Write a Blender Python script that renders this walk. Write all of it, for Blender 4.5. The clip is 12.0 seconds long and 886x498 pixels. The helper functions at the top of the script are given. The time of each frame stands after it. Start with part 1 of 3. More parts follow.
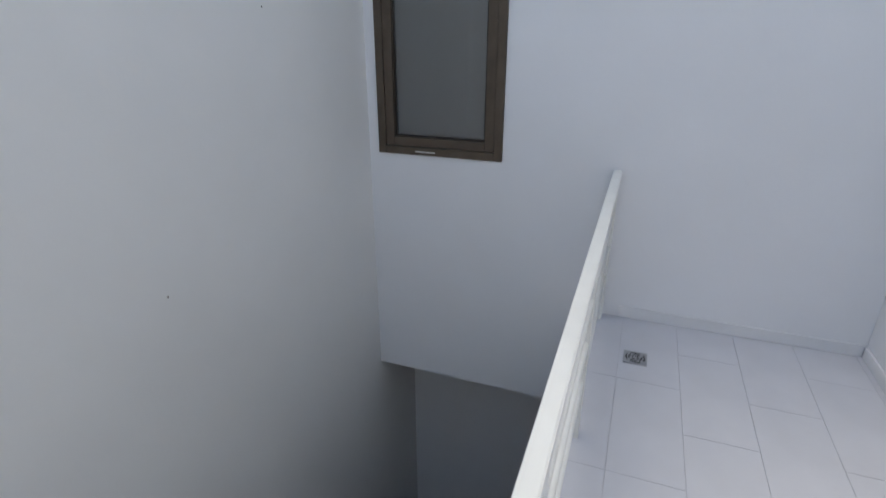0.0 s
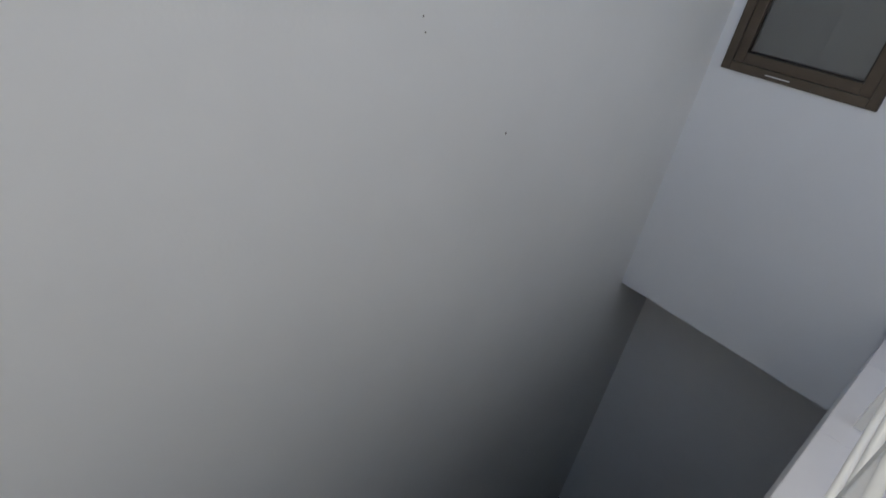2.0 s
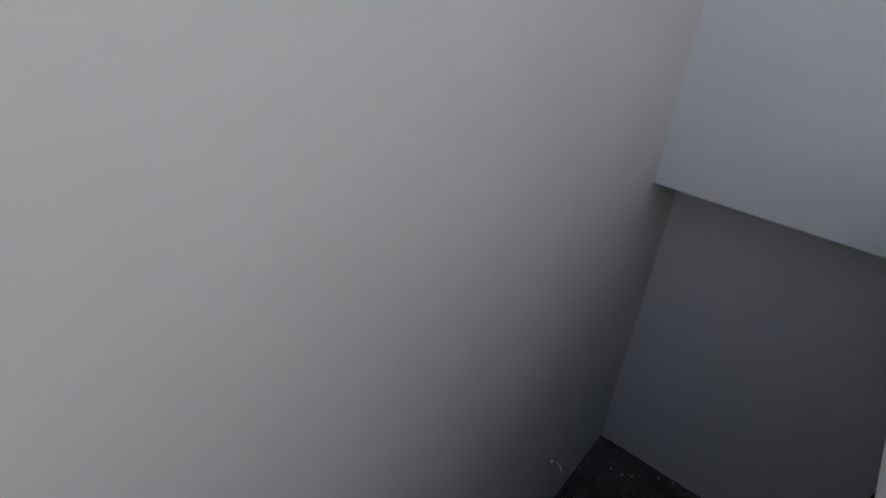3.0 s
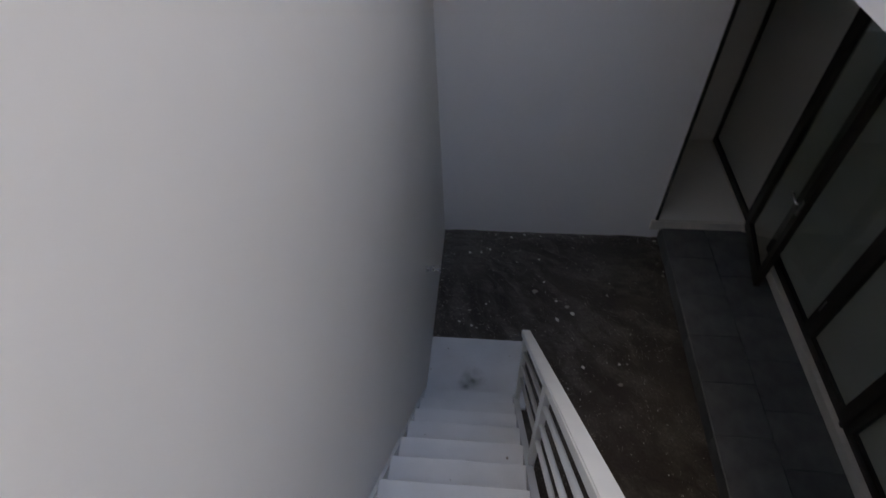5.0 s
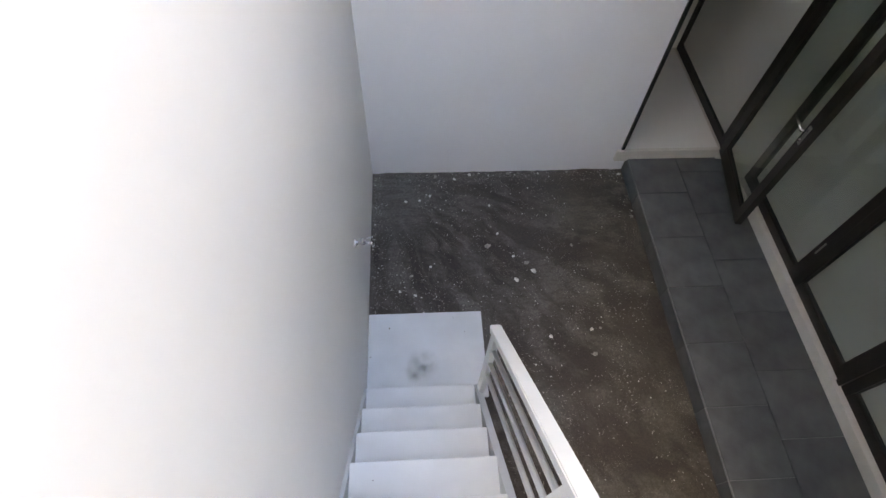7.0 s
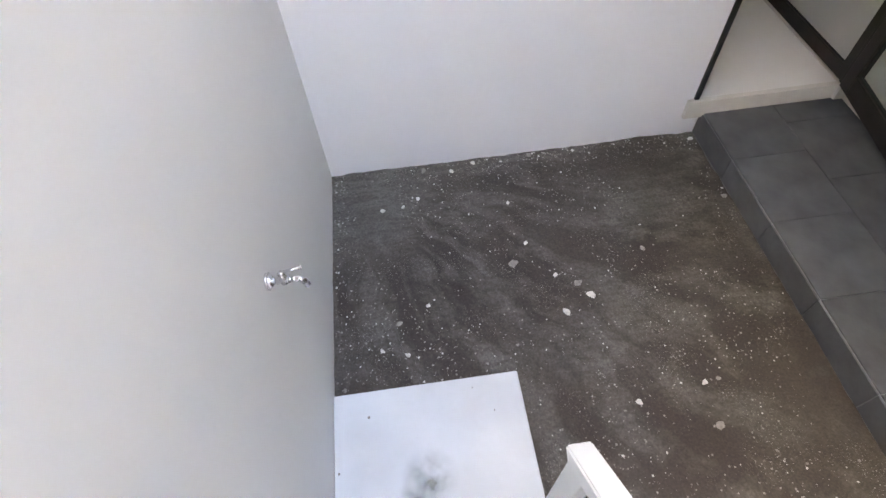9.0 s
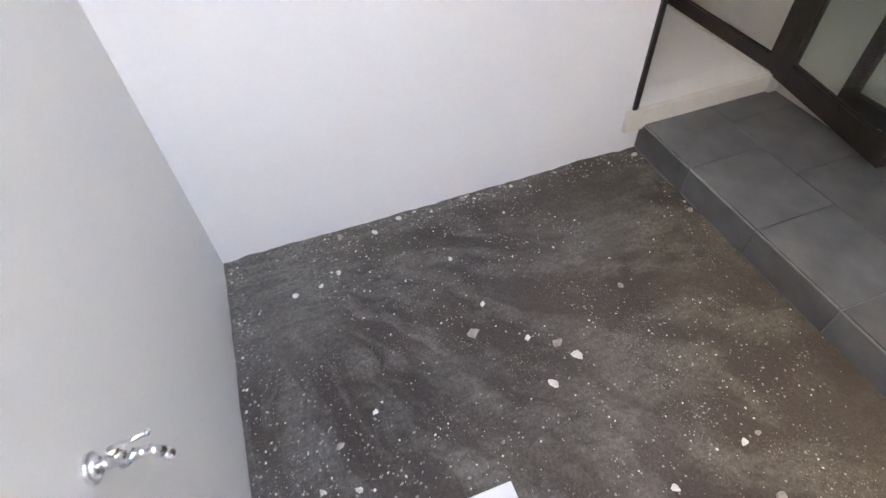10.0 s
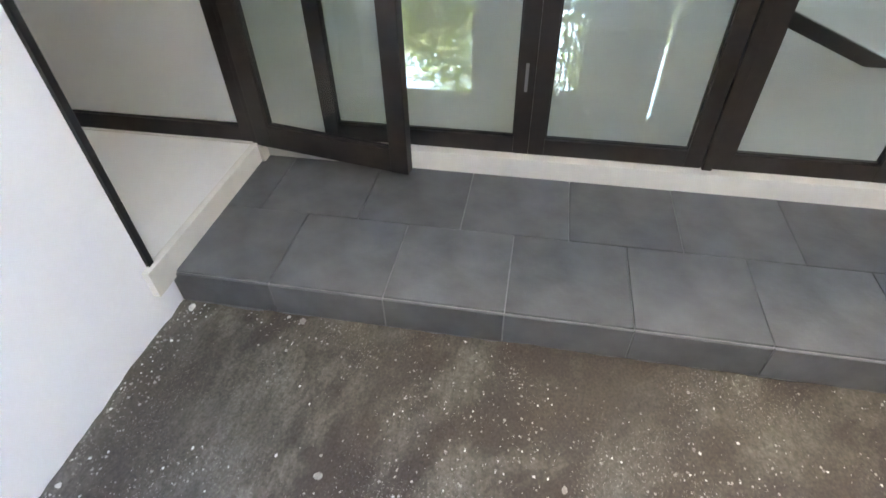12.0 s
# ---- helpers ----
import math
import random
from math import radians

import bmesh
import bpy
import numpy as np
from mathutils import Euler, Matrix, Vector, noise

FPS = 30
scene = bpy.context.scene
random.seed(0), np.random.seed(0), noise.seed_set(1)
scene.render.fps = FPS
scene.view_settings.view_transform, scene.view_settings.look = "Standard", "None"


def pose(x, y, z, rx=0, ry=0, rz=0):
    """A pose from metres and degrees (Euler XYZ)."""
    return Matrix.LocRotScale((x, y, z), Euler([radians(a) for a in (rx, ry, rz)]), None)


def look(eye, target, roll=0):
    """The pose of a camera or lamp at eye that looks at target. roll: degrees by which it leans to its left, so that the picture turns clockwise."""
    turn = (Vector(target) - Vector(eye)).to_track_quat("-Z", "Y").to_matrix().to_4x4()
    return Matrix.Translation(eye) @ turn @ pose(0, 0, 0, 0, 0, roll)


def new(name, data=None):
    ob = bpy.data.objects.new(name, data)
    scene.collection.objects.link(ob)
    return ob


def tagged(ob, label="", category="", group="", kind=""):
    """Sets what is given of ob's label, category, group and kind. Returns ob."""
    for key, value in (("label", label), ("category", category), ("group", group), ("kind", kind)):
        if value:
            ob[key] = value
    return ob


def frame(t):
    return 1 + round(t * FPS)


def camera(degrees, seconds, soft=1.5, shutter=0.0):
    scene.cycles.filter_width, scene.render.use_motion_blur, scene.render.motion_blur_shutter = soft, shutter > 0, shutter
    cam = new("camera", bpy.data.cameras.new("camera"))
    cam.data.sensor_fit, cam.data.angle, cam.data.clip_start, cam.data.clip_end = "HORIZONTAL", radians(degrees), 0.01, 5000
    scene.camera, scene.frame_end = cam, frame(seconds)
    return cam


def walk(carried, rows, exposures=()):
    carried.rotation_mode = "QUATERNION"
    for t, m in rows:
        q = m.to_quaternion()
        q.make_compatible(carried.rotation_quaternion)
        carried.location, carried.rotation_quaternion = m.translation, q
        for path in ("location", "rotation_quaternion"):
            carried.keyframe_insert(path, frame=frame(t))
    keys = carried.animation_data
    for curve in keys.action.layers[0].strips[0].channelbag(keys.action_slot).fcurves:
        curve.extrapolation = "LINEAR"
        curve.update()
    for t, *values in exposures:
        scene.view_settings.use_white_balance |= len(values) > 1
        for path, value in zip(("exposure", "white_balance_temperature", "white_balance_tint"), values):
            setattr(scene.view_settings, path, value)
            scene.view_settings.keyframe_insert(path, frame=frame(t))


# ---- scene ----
cam = camera(80.0, 12.0, soft=1.5, shutter=0.18)
PATH = [
    (0, (1.519, -3.374, 5.211), (0.869, -1.644, 4.446), 0.04),
    (0.5, (1.364, -3.389, 5.215), (0.788, -1.539, 4.718), 1.92),
    (1, (1.191, -3.346, 5.172), (0.683, -1.507, 4.572), 1.68),
    (1.5, (1.181, -3.388, 5.037), (0.335, -1.800, 4.165), 7.27),
    (2, (1.306, -3.691, 4.995), (0.107, -2.483, 3.945), 9.91),
    (2.5, (1.174, -3.715, 4.722), (0.038, -2.480, 3.633), 5.01),
    (4.5, (0.367, -3.826, 3.996), (-0.240, -2.391, 2.743), -1.00),
    (5, (0.434, -3.501, 3.678), (0.258, -2.183, 2.184), -3.45),
    (5.5, (0.427, -3.306, 3.435), (0.452, -2.100, 1.841), -2.43),
    (6, (0.375, -3.170, 3.275), (0.421, -1.939, 1.699), -1.42),
    (6.5, (0.320, -2.946, 3.275), (0.432, -1.834, 1.617), 2.84),
    (8.5, (0.376, -2.186, 2.326), (0.416, -1.152, 0.615), 0.15),
    (9, (0.422, -2.013, 2.049), (0.504, -0.861, 0.416), -4.24),
    (9.5, (0.360, -1.837, 1.829), (0.475, -0.664, 0.213), -4.82),
    (10, (0.432, -1.657, 1.655), (0.835, -0.402, 0.150), -3.38),
    (10.5, (0.559, -1.501, 1.475), (1.089, -0.267, -0.008), -6.40),
    (11, (0.810, -1.344, 1.531), (1.716, -0.302, 0.084), -8.54),
    (11.5, (0.717, -1.136, 1.373), (2.099, -0.842, -0.043), 0.68),
    (12, (0.884, -1.183, 1.404), (2.332, -0.894, 0.055), -1.35),
]
EXPOSURES = [(0, 0.95, 7300, 4), (0.5, 1.03, 7500, 6), (1.0, 1.0, 7600, 6), (1.5, 0.95, 7600, 4), (2.0, 0.85, 7700, 4), (2.5, 0.85, 7700, 5), (4.5, 1.05, 7800, 11),
             (5.0, 1.9, 8000, 11), (5.5, 2.8, 8300, 10), (6.0, 3.45, 8400, 10), (6.5, 3.82, 8500, 10), (8.5, 4.88, 9100, 12), (9.5, 5.18, 9300, 13), (10.5, 5.42, 9500, 13), (11.0, 5.42, 9400, 11), (11.5, 5.60, 8700, 8), (12.0, 5.78, 8600, 7)]
walk(cam, [(t, look(e, g, r)) for t, e, g, r in PATH], EXPOSURES)

# ---- light ----
world = bpy.data.worlds.new("sky")
scene.world = world
world.use_nodes = True
wn = world.node_tree
sky = wn.nodes.new("ShaderNodeTexSky")
sky.sky_type, sky.sun_disc = "NISHITA", False
sky.sun_elevation, sky.sun_rotation = radians(58), radians(-60)
wn.links.new(sky.outputs[0], wn.nodes["Background"].inputs[0])
wn.nodes["Background"].inputs[1].default_value = 0.15
sun = new("sun", bpy.data.lights.new("sun", "SUN"))
sun.data.energy, sun.data.angle, sun.data.color = 1.5, radians(60), (1.0, 0.93, 0.84)
sun.matrix_world = look((-4.6, 2.6, 12), (0.4, -1.0, 3.0))

# ---- materials ----
def material(name, color, rough=0.6, metal=0.0, vary=0.12, scale=6.0, bump=0.1, fine=120.0, spec=0.5, wave=0.0):
    m = bpy.data.materials.new(name)
    m.use_nodes = True
    nt = m.node_tree
    b = nt.nodes["Principled BSDF"]
    b.inputs["Roughness"].default_value, b.inputs["Metallic"].default_value = rough, metal
    b.inputs["Specular IOR Level"].default_value = spec
    co = nt.nodes.new("ShaderNodeTexCoord")
    n1 = nt.nodes.new("ShaderNodeTexNoise")
    n1.inputs["Scale"].default_value, n1.inputs["Detail"].default_value = scale, 6
    n2 = nt.nodes.new("ShaderNodeTexNoise")
    n2.inputs["Scale"].default_value, n2.inputs["Detail"].default_value = fine, 4
    for n in (n1, n2):
        nt.links.new(co.outputs["Object"], n.inputs["Vector"])
    ramp = nt.nodes.new("ShaderNodeValToRGB")
    lo = [max(0, c * (1 - vary)) for c in color]
    hi = [min(1, c * (1 + vary)) for c in color]
    ramp.color_ramp.elements[0].color, ramp.color_ramp.elements[1].color = (*lo, 1), (*hi, 1)
    ramp.color_ramp.elements[0].position, ramp.color_ramp.elements[1].position = 0.3, 0.7
    nt.links.new(n1.outputs[0], ramp.inputs[0])
    nt.links.new(ramp.outputs[0], b.inputs["Base Color"])
    if bump:
        bp = nt.nodes.new("ShaderNodeBump")
        bp.inputs["Strength"].default_value, bp.inputs["Distance"].default_value = bump, 0.004
        nt.links.new(n2.outputs[0], bp.inputs["Height"])
        nt.links.new(bp.outputs[0], b.inputs["Normal"])
        if wave:
            n3 = nt.nodes.new("ShaderNodeTexNoise")
            n3.inputs["Scale"].default_value, n3.inputs["Detail"].default_value = 4.5, 3
            nt.links.new(co.outputs["Object"], n3.inputs["Vector"])
            b3 = nt.nodes.new("ShaderNodeBump")
            b3.inputs["Strength"].default_value, b3.inputs["Distance"].default_value = wave, 0.03
            nt.links.new(n3.outputs[0], b3.inputs["Height"])
            nt.links.new(b3.outputs[0], bp.inputs["Normal"])
    return m


M_WALL = material("white_wall_paint", (0.79, 0.785, 0.77), 0.55, vary=0.03, scale=1.3, bump=0.12, fine=60, wave=0.10)
M_WALL_COOL = material("cool_white_wall_paint", (0.82, 0.825, 0.85), 0.6, vary=0.03, scale=1.1, bump=0.12, fine=60, wave=0.10)
M_CREAM = material("cream_paint", (0.81, 0.795, 0.77), 0.5, vary=0.03, scale=2, bump=0.05)
M_SILL = material("cream_stone_sill", (0.68, 0.655, 0.605), 0.45, vary=0.06, scale=9, bump=0.1)
M_STEP = material("white_painted_concrete", (0.60, 0.61, 0.63), 0.55, vary=0.09, scale=3.5, bump=0.15, fine=80)
M_RAIL = material("off_white_enamel", (0.80, 0.795, 0.77), 0.32, vary=0.04, scale=8, bump=0.03)
M_FRAME = material("dark_brown_aluminium", (0.022, 0.016, 0.013), 0.35, vary=0.25, scale=20, bump=0.03)
M_BRONZE = material("bronze_aluminium", (0.10, 0.075, 0.055), 0.4, metal=0.3, vary=0.15, scale=12, bump=0.05)
M_BLACK = material("black_rubber", (0.012, 0.011, 0.012), 0.5, vary=0.2)
M_CHROME = material("chrome", (0.78, 0.78, 0.80), 0.12, metal=1.0, vary=0.03, bump=0)
M_STEEL = material("brushed_steel", (0.45, 0.45, 0.46), 0.35, metal=1.0, vary=0.1)
# near-black colour that stands for the shade inside small holes
M_HOLE_SHADE = material("hole_shade", (0.015, 0.015, 0.016), 0.8)
M_TILE = material("white_floor_tile", (0.62, 0.62, 0.66), 0.3, vary=0.04, scale=4, bump=0.04)
M_SKIRT = material("white_skirting_tile", (0.78, 0.78, 0.80), 0.35, vary=0.04, scale=6, bump=0.04)
M_GROUT_W = material("white_grout", (0.58, 0.58, 0.61), 0.8, vary=0.15, scale=30, bump=0.2)
M_GROUT_D = material("grey_grout", (0.23, 0.23, 0.23), 0.85, vary=0.2, scale=30, bump=0.2)
M_INNER = material("interior_floor_tile", (0.72, 0.71, 0.68), 0.018, vary=0.05, scale=3, bump=0)
M_PEBBLE = material("pale_gravel", (0.27, 0.25, 0.23), 0.85, vary=0.3, scale=60, bump=0.4)
M_FLECK = material("paint_flakes", (0.60, 0.58, 0.55), 0.8, vary=0.15, scale=60, bump=0.3)
M_SPOT = material("wall_spot", (0.22, 0.19, 0.17), 0.8, vary=0.3, scale=90)
M_LEAF = material("leaf_green", (0.15, 0.20, 0.035), 0.5, vary=0.4, scale=3)
M_TRUNK = material("bark", (0.12, 0.09, 0.06), 0.9, vary=0.3)
M_BLIND = material("white_blind_fabric", (0.5, 0.48, 0.44), 0.8, vary=0.04)


def slate():
    m = material("dark_slate_tile", (0.108, 0.111, 0.114), 0.5, vary=0.25, scale=7, bump=0.25, fine=45)
    nt = m.node_tree
    info = nt.nodes.new("ShaderNodeObjectInfo")
    mix = nt.nodes.new("ShaderNodeHueSaturation")
    mr = nt.nodes.new("ShaderNodeMapRange")
    mr.inputs[3].default_value, mr.inputs[4].default_value = 0.85, 1.15
    nt.links.new(info.outputs["Random"], mr.inputs[0])
    nt.links.new(mr.outputs[0], mix.inputs["Value"])
    b = nt.nodes["Principled BSDF"]
    old = b.inputs["Base Color"].links[0].from_socket
    nt.links.new(old, mix.inputs["Color"])
    nt.links.new(mix.outputs[0], b.inputs["Base Color"])
    return m


M_SLATE = slate()


def soil():
    m = bpy.data.materials.new("bare_soil")
    m.use_nodes = True
    nt = m.node_tree
    b = nt.nodes["Principled BSDF"]
    b.inputs["Roughness"].default_value = 0.9
    co = nt.nodes.new("ShaderNodeTexCoord")

    def tex(scale, detail, stretch=None, distort=0.0):
        n = nt.nodes.new("ShaderNodeTexNoise")
        n.inputs["Scale"].default_value, n.inputs["Detail"].default_value, n.inputs["Distortion"].default_value = scale, detail, distort
        if stretch:
            mp = nt.nodes.new("ShaderNodeMapping")
            mp.inputs["Scale"].default_value, mp.inputs["Rotation"].default_value = stretch, (0, 0, radians(-50))
            nt.links.new(co.outputs["Object"], mp.inputs[0])
            nt.links.new(mp.outputs[0], n.inputs["Vector"])
        else:
            nt.links.new(co.outputs["Object"], n.inputs["Vector"])
        return n

    def ramp(src, stops):
        r = nt.nodes.new("ShaderNodeValToRGB")
        e = r.color_ramp.elements
        while len(e) < len(stops):
            e.new(0.5)
        for k, (p, c) in enumerate(stops):
            e[k].position, e[k].color = p, (*c, 1)
        nt.links.new(src, r.inputs[0])
        return r

    def blend(kind, fac, a, c):
        x = nt.nodes.new("ShaderNodeMix")
        x.data_type, x.blend_type = "RGBA", kind
        if isinstance(fac, float):
            x.inputs[0].default_value = fac
        else:
            nt.links.new(fac, x.inputs[0])
        nt.links.new(a, x.inputs[6])
        nt.links.new(c, x.inputs[7])
        return x.outputs[2]

    def calc(op, a, c=None, d=None):
        n = nt.nodes.new("ShaderNodeMath")
        n.operation = op
        for k, v in enumerate((a, c, d)):
            if v is None:
                continue
            if isinstance(v, (int, float)):
                n.inputs[k].default_value = v
            else:
                nt.links.new(v, n.inputs[k])
        return n.outputs[0]

    def colour(c):
        n = nt.nodes.new("ShaderNodeRGB")
        n.outputs[0].default_value = (*c, 1)
        return n.outputs[0]

    def smooth(src, lo, hi, top=1.0):
        n = nt.nodes.new("ShaderNodeMapRange")
        n.interpolation_type = "SMOOTHSTEP"
        n.inputs[1].default_value, n.inputs[2].default_value, n.inputs[4].default_value = lo, hi, top
        nt.links.new(src, n.inputs[0])
        return n.outputs[0]

    # packed brown earth in two tones
    base = ramp(tex(2.1, 8, distort=0.7).outputs[0], [(0.3, (0.034, 0.025, 0.022)), (0.52, (0.052, 0.040, 0.035)), (0.74, (0.070, 0.057, 0.050))]).outputs[0]
    # wandering coordinates
    wv = nt.nodes.new("ShaderNodeVectorMath")
    wv.operation = "MULTIPLY_ADD"
    wv.inputs[1].default_value = (0.26, 0.26, 0)
    nt.links.new(tex(2.6, 5).outputs[1], wv.inputs[0])
    shift = nt.nodes.new("ShaderNodeVectorMath")
    shift.operation = "ADD"
    shift.inputs[1].default_value = (-0.13, -0.13, 0)
    nt.links.new(co.outputs["Object"], shift.inputs[0])
    nt.links.new(shift.outputs[0], wv.inputs[2])
    sep = nt.nodes.new("ShaderNodeSeparateXYZ")
    nt.links.new(wv.outputs[0], sep.inputs[0])
    x, y = sep.outputs[0], sep.outputs[1]
    # silt washed out of the corner: runs fanning away from it
    ax, ay = calc("SUBTRACT", x, 0.02), calc("SUBTRACT", y, 0.05)
    ang = calc("ARCTAN2", ay, ax)
    rad = calc("SQRT", calc("ADD", calc("MULTIPLY", ax, ax), calc("MULTIPLY", ay, ay)))
    polar = nt.nodes.new("ShaderNodeCombineXYZ")
    nt.links.new(calc("MULTIPLY", ang, 5.5), polar.inputs[0])
    nt.links.new(calc("MULTIPLY", rad, 0.75), polar.inputs[1])
    fan = nt.nodes.new("ShaderNodeTexNoise")
    fan.inputs["Scale"].default_value, fan.inputs["Detail"].default_value, fan.inputs["Roughness"].default_value = 1.4, 10, 0.64
    nt.links.new(polar.outputs[0], fan.inputs["Vector"])
    blotch = tex(3.4, 8, distort=1.4).outputs[0]
    runs = smooth(calc("ADD", calc("MULTIPLY", fan.outputs[0], 0.74), calc("MULTIPLY", blotch, 0.26)), 0.45, 0.585)
    corner = smooth(calc("ADD", rad, calc("MULTIPLY", blotch, 0.5)), 0.85, 0.45, 0.0)
    n = corner.node
    n.inputs[1].default_value, n.inputs[2].default_value, n.inputs[3].default_value, n.inputs[4].default_value = 0.60, 1.10, 0.9, 0.0
    by_wall = smooth(calc("ADD", calc("MULTIPLY", y, -1.0), calc("MULTIPLY", blotch, 0.2)), 0.08, 0.24)
    n = by_wall.node
    n.inputs[3].default_value, n.inputs[4].default_value = 0.8, 0.0
    silt = calc("MAXIMUM", calc("MAXIMUM", calc("MULTIPLY", runs, 0.75), corner), by_wall)
    crumble = smooth(calc("ADD", calc("MULTIPLY", tex(55, 6).outputs[0], 0.5), calc("MULTIPLY", tex(16, 8, (0.5, 2.2, 1), 0.8).outputs[0], 0.5)), 0.36, 0.60)
    silt = calc("MULTIPLY", silt, calc("MULTIPLY_ADD", crumble, 0.65, 0.35))
    tone = ramp(tex(5.5, 5).outputs[0], [(0.35, (0.108, 0.099, 0.088)), (0.65, (0.158, 0.148, 0.134))]).outputs[0]
    c = blend("MIX", silt, base, tone)
    # thin film of algae towards the slate
    green = calc("MULTIPLY", smooth(calc("ADD", x, calc("MULTIPLY", blotch, 0.7)), 1.45, 2.2), 0.4)
    c = blend("MULTIPLY", green, c, colour((0.93, 0.94, 0.68)))
    fine = ramp(tex(120, 8).outputs[0], [(0.32, (0.66, 0.66, 0.66)), (0.5, (0.97, 0.97, 0.97)), (0.68, (1.35, 1.35, 1.35))]).outputs[0]
    c = blend("MULTIPLY", 0.8, c, fine)
    grain = smooth(tex(170, 2).outputs[0], 0.63, 0.68)
    patch = smooth(tex(4.0, 4).outputs[0], 0.45, 0.7)
    c = blend("MIX", calc("MULTIPLY", calc("MULTIPLY", grain, patch), 0.8), c, colour((0.34, 0.32, 0.29)))
    nt.links.new(c, b.inputs["Base Color"])
    bp = nt.nodes.new("ShaderNodeBump")
    bp.inputs["Strength"].default_value, bp.inputs["Distance"].default_value = 0.6, 0.012
    nt.links.new(tex(45, 8).outputs[0], bp.inputs["Height"])
    nt.links.new(bp.outputs[0], b.inputs["Normal"])
    return m


M_SOIL = soil()


def glass(name, tint, rough, clear):
    m = bpy.data.materials.new(name)
    m.use_nodes = True
    b = m.node_tree.nodes["Principled BSDF"]
    b.inputs["Base Color"].default_value = (*tint, 1)
    b.inputs["Roughness"].default_value, b.inputs["IOR"].default_value = rough, 1.45
    b.inputs["Transmission Weight"].default_value = clear
    return m


M_GLASS = glass("clear_glass", (0.93, 0.96, 0.95), 0.02, 1.0)
M_FROST = glass("frosted_glass", (0.80, 0.79, 0.765), 0.55, 0.45)
M_DIMGLASS = glass("tinted_glass", (0.20, 0.21, 0.21), 0.03, 0.55)
M_DIMGLASS.node_tree.nodes["Principled BSDF"].inputs["IOR"].default_value = 2.0

# ---- mesh helpers ----
def box(bm, lo, hi, bevel=0.0):
    v = bmesh.ops.create_cube(bm, size=1)["verts"]
    for p in v:
        p.co = Vector([lo[i] + (p.co[i] + 0.5) * (hi[i] - lo[i]) for i in range(3)])
    if bevel:
        edges = {e for p in v for e in p.link_edges}
        bmesh.ops.bevel(bm, geom=list(edges), offset=bevel, segments=2, affect="EDGES", profile=0.6)
    return bm


def one_box(lo, hi, bevel=0.0):
    return box(bmesh.new(), lo, hi, bevel)


def rod(bm, a, b, r, n=12, r2=None):
    a, b = Vector(a), Vector(b)
    d = b - a
    made = bmesh.ops.create_cone(bm, segments=n, radius1=r, radius2=r if r2 is None else r2, depth=d.length, cap_ends=True)["verts"]
    bmesh.ops.transform(bm, verts=made, matrix=Matrix.Translation((a + b) / 2) @ d.to_track_quat("Z", "Y").to_matrix().to_4x4())
    return bm


def bar(bm, a, b, width, height, bevel=0.0):
    """A square-cornered bar from a to b in a plane of constant x; width along x."""
    a, b = Vector(a), Vector(b)
    d = b - a
    made = bmesh.ops.create_cube(bm, size=1)["verts"]
    y = d.normalized()
    x = Vector((1, 0, 0))
    z = x.cross(y)
    rot = Matrix((x, y, z)).transposed().to_4x4()
    bmesh.ops.transform(bm, verts=made, matrix=Matrix.Translation((a + b) / 2) @ rot @ Matrix.Diagonal((width, d.length, height, 1)))
    if bevel:
        bmesh.ops.bevel(bm, geom=list({e for p in made for e in p.link_edges}), offset=bevel, segments=2, affect="EDGES")
    return bm


def mesh(name, bm, mat, smooth=False):
    bmesh.ops.recalc_face_normals(bm, faces=bm.faces[:])
    me = bpy.data.meshes.new(name)
    bm.to_mesh(me)
    bm.free()
    me.materials.append(mat)
    for p in me.polygons:
        p.use_smooth = smooth
    return me


def part(name, bm, mat, parent, label="", smooth=False):
    ob = new(name, mesh(name, bm, mat, smooth))
    ob.parent = parent
    return tagged(ob, label)


def structure(name, bm, mat, label, category, smooth=False):
    return tagged(new(name, mesh(name, bm, mat, smooth)), label, category, kind="structure")


def thing(name, base, label, category, group=""):
    ob = new(name)
    ob.location = base
    return tagged(ob, label, category, group)


# ---- plan ----
XF = 2.785      # glass wall
XP = 2.71       # passage panel and hinge post
XS = 1.981       # front of the slate strip
ZS = 0.137       # slate strip
ZI = 0.225      # inner floor and sills
XW = 1.908      # end of the end wall
YU = -0.573      # upper end wall
ZB = 3.046       # underside of the upper floor
ZU = 3.72       # upper floor
XV = 1.342      # edge of the upper floor
XR = 2.69       # upper side wall
YB = -6.4       # closing wall behind
TOP = 7.4
XI = 7.2        # far side of the inner room

# walls
structure("wall_left", one_box((-0.15, YB, -0.2), (0, 1.35, TOP)), M_WALL, "tall smooth white painted stair wall", "wall")
bm = one_box((0, 0, -0.1), (XW, 0.12, ZB))
box(bm, (XW, 0.0, 2.42), (XF, 0.12, ZB))
box(bm, (XW, 0.0, -0.1), (XS - 0.004, 0.12, ZS - 0.004))
structure("wall_end", bm, M_WALL_COOL, "white painted end wall above the bare soil", "wall")

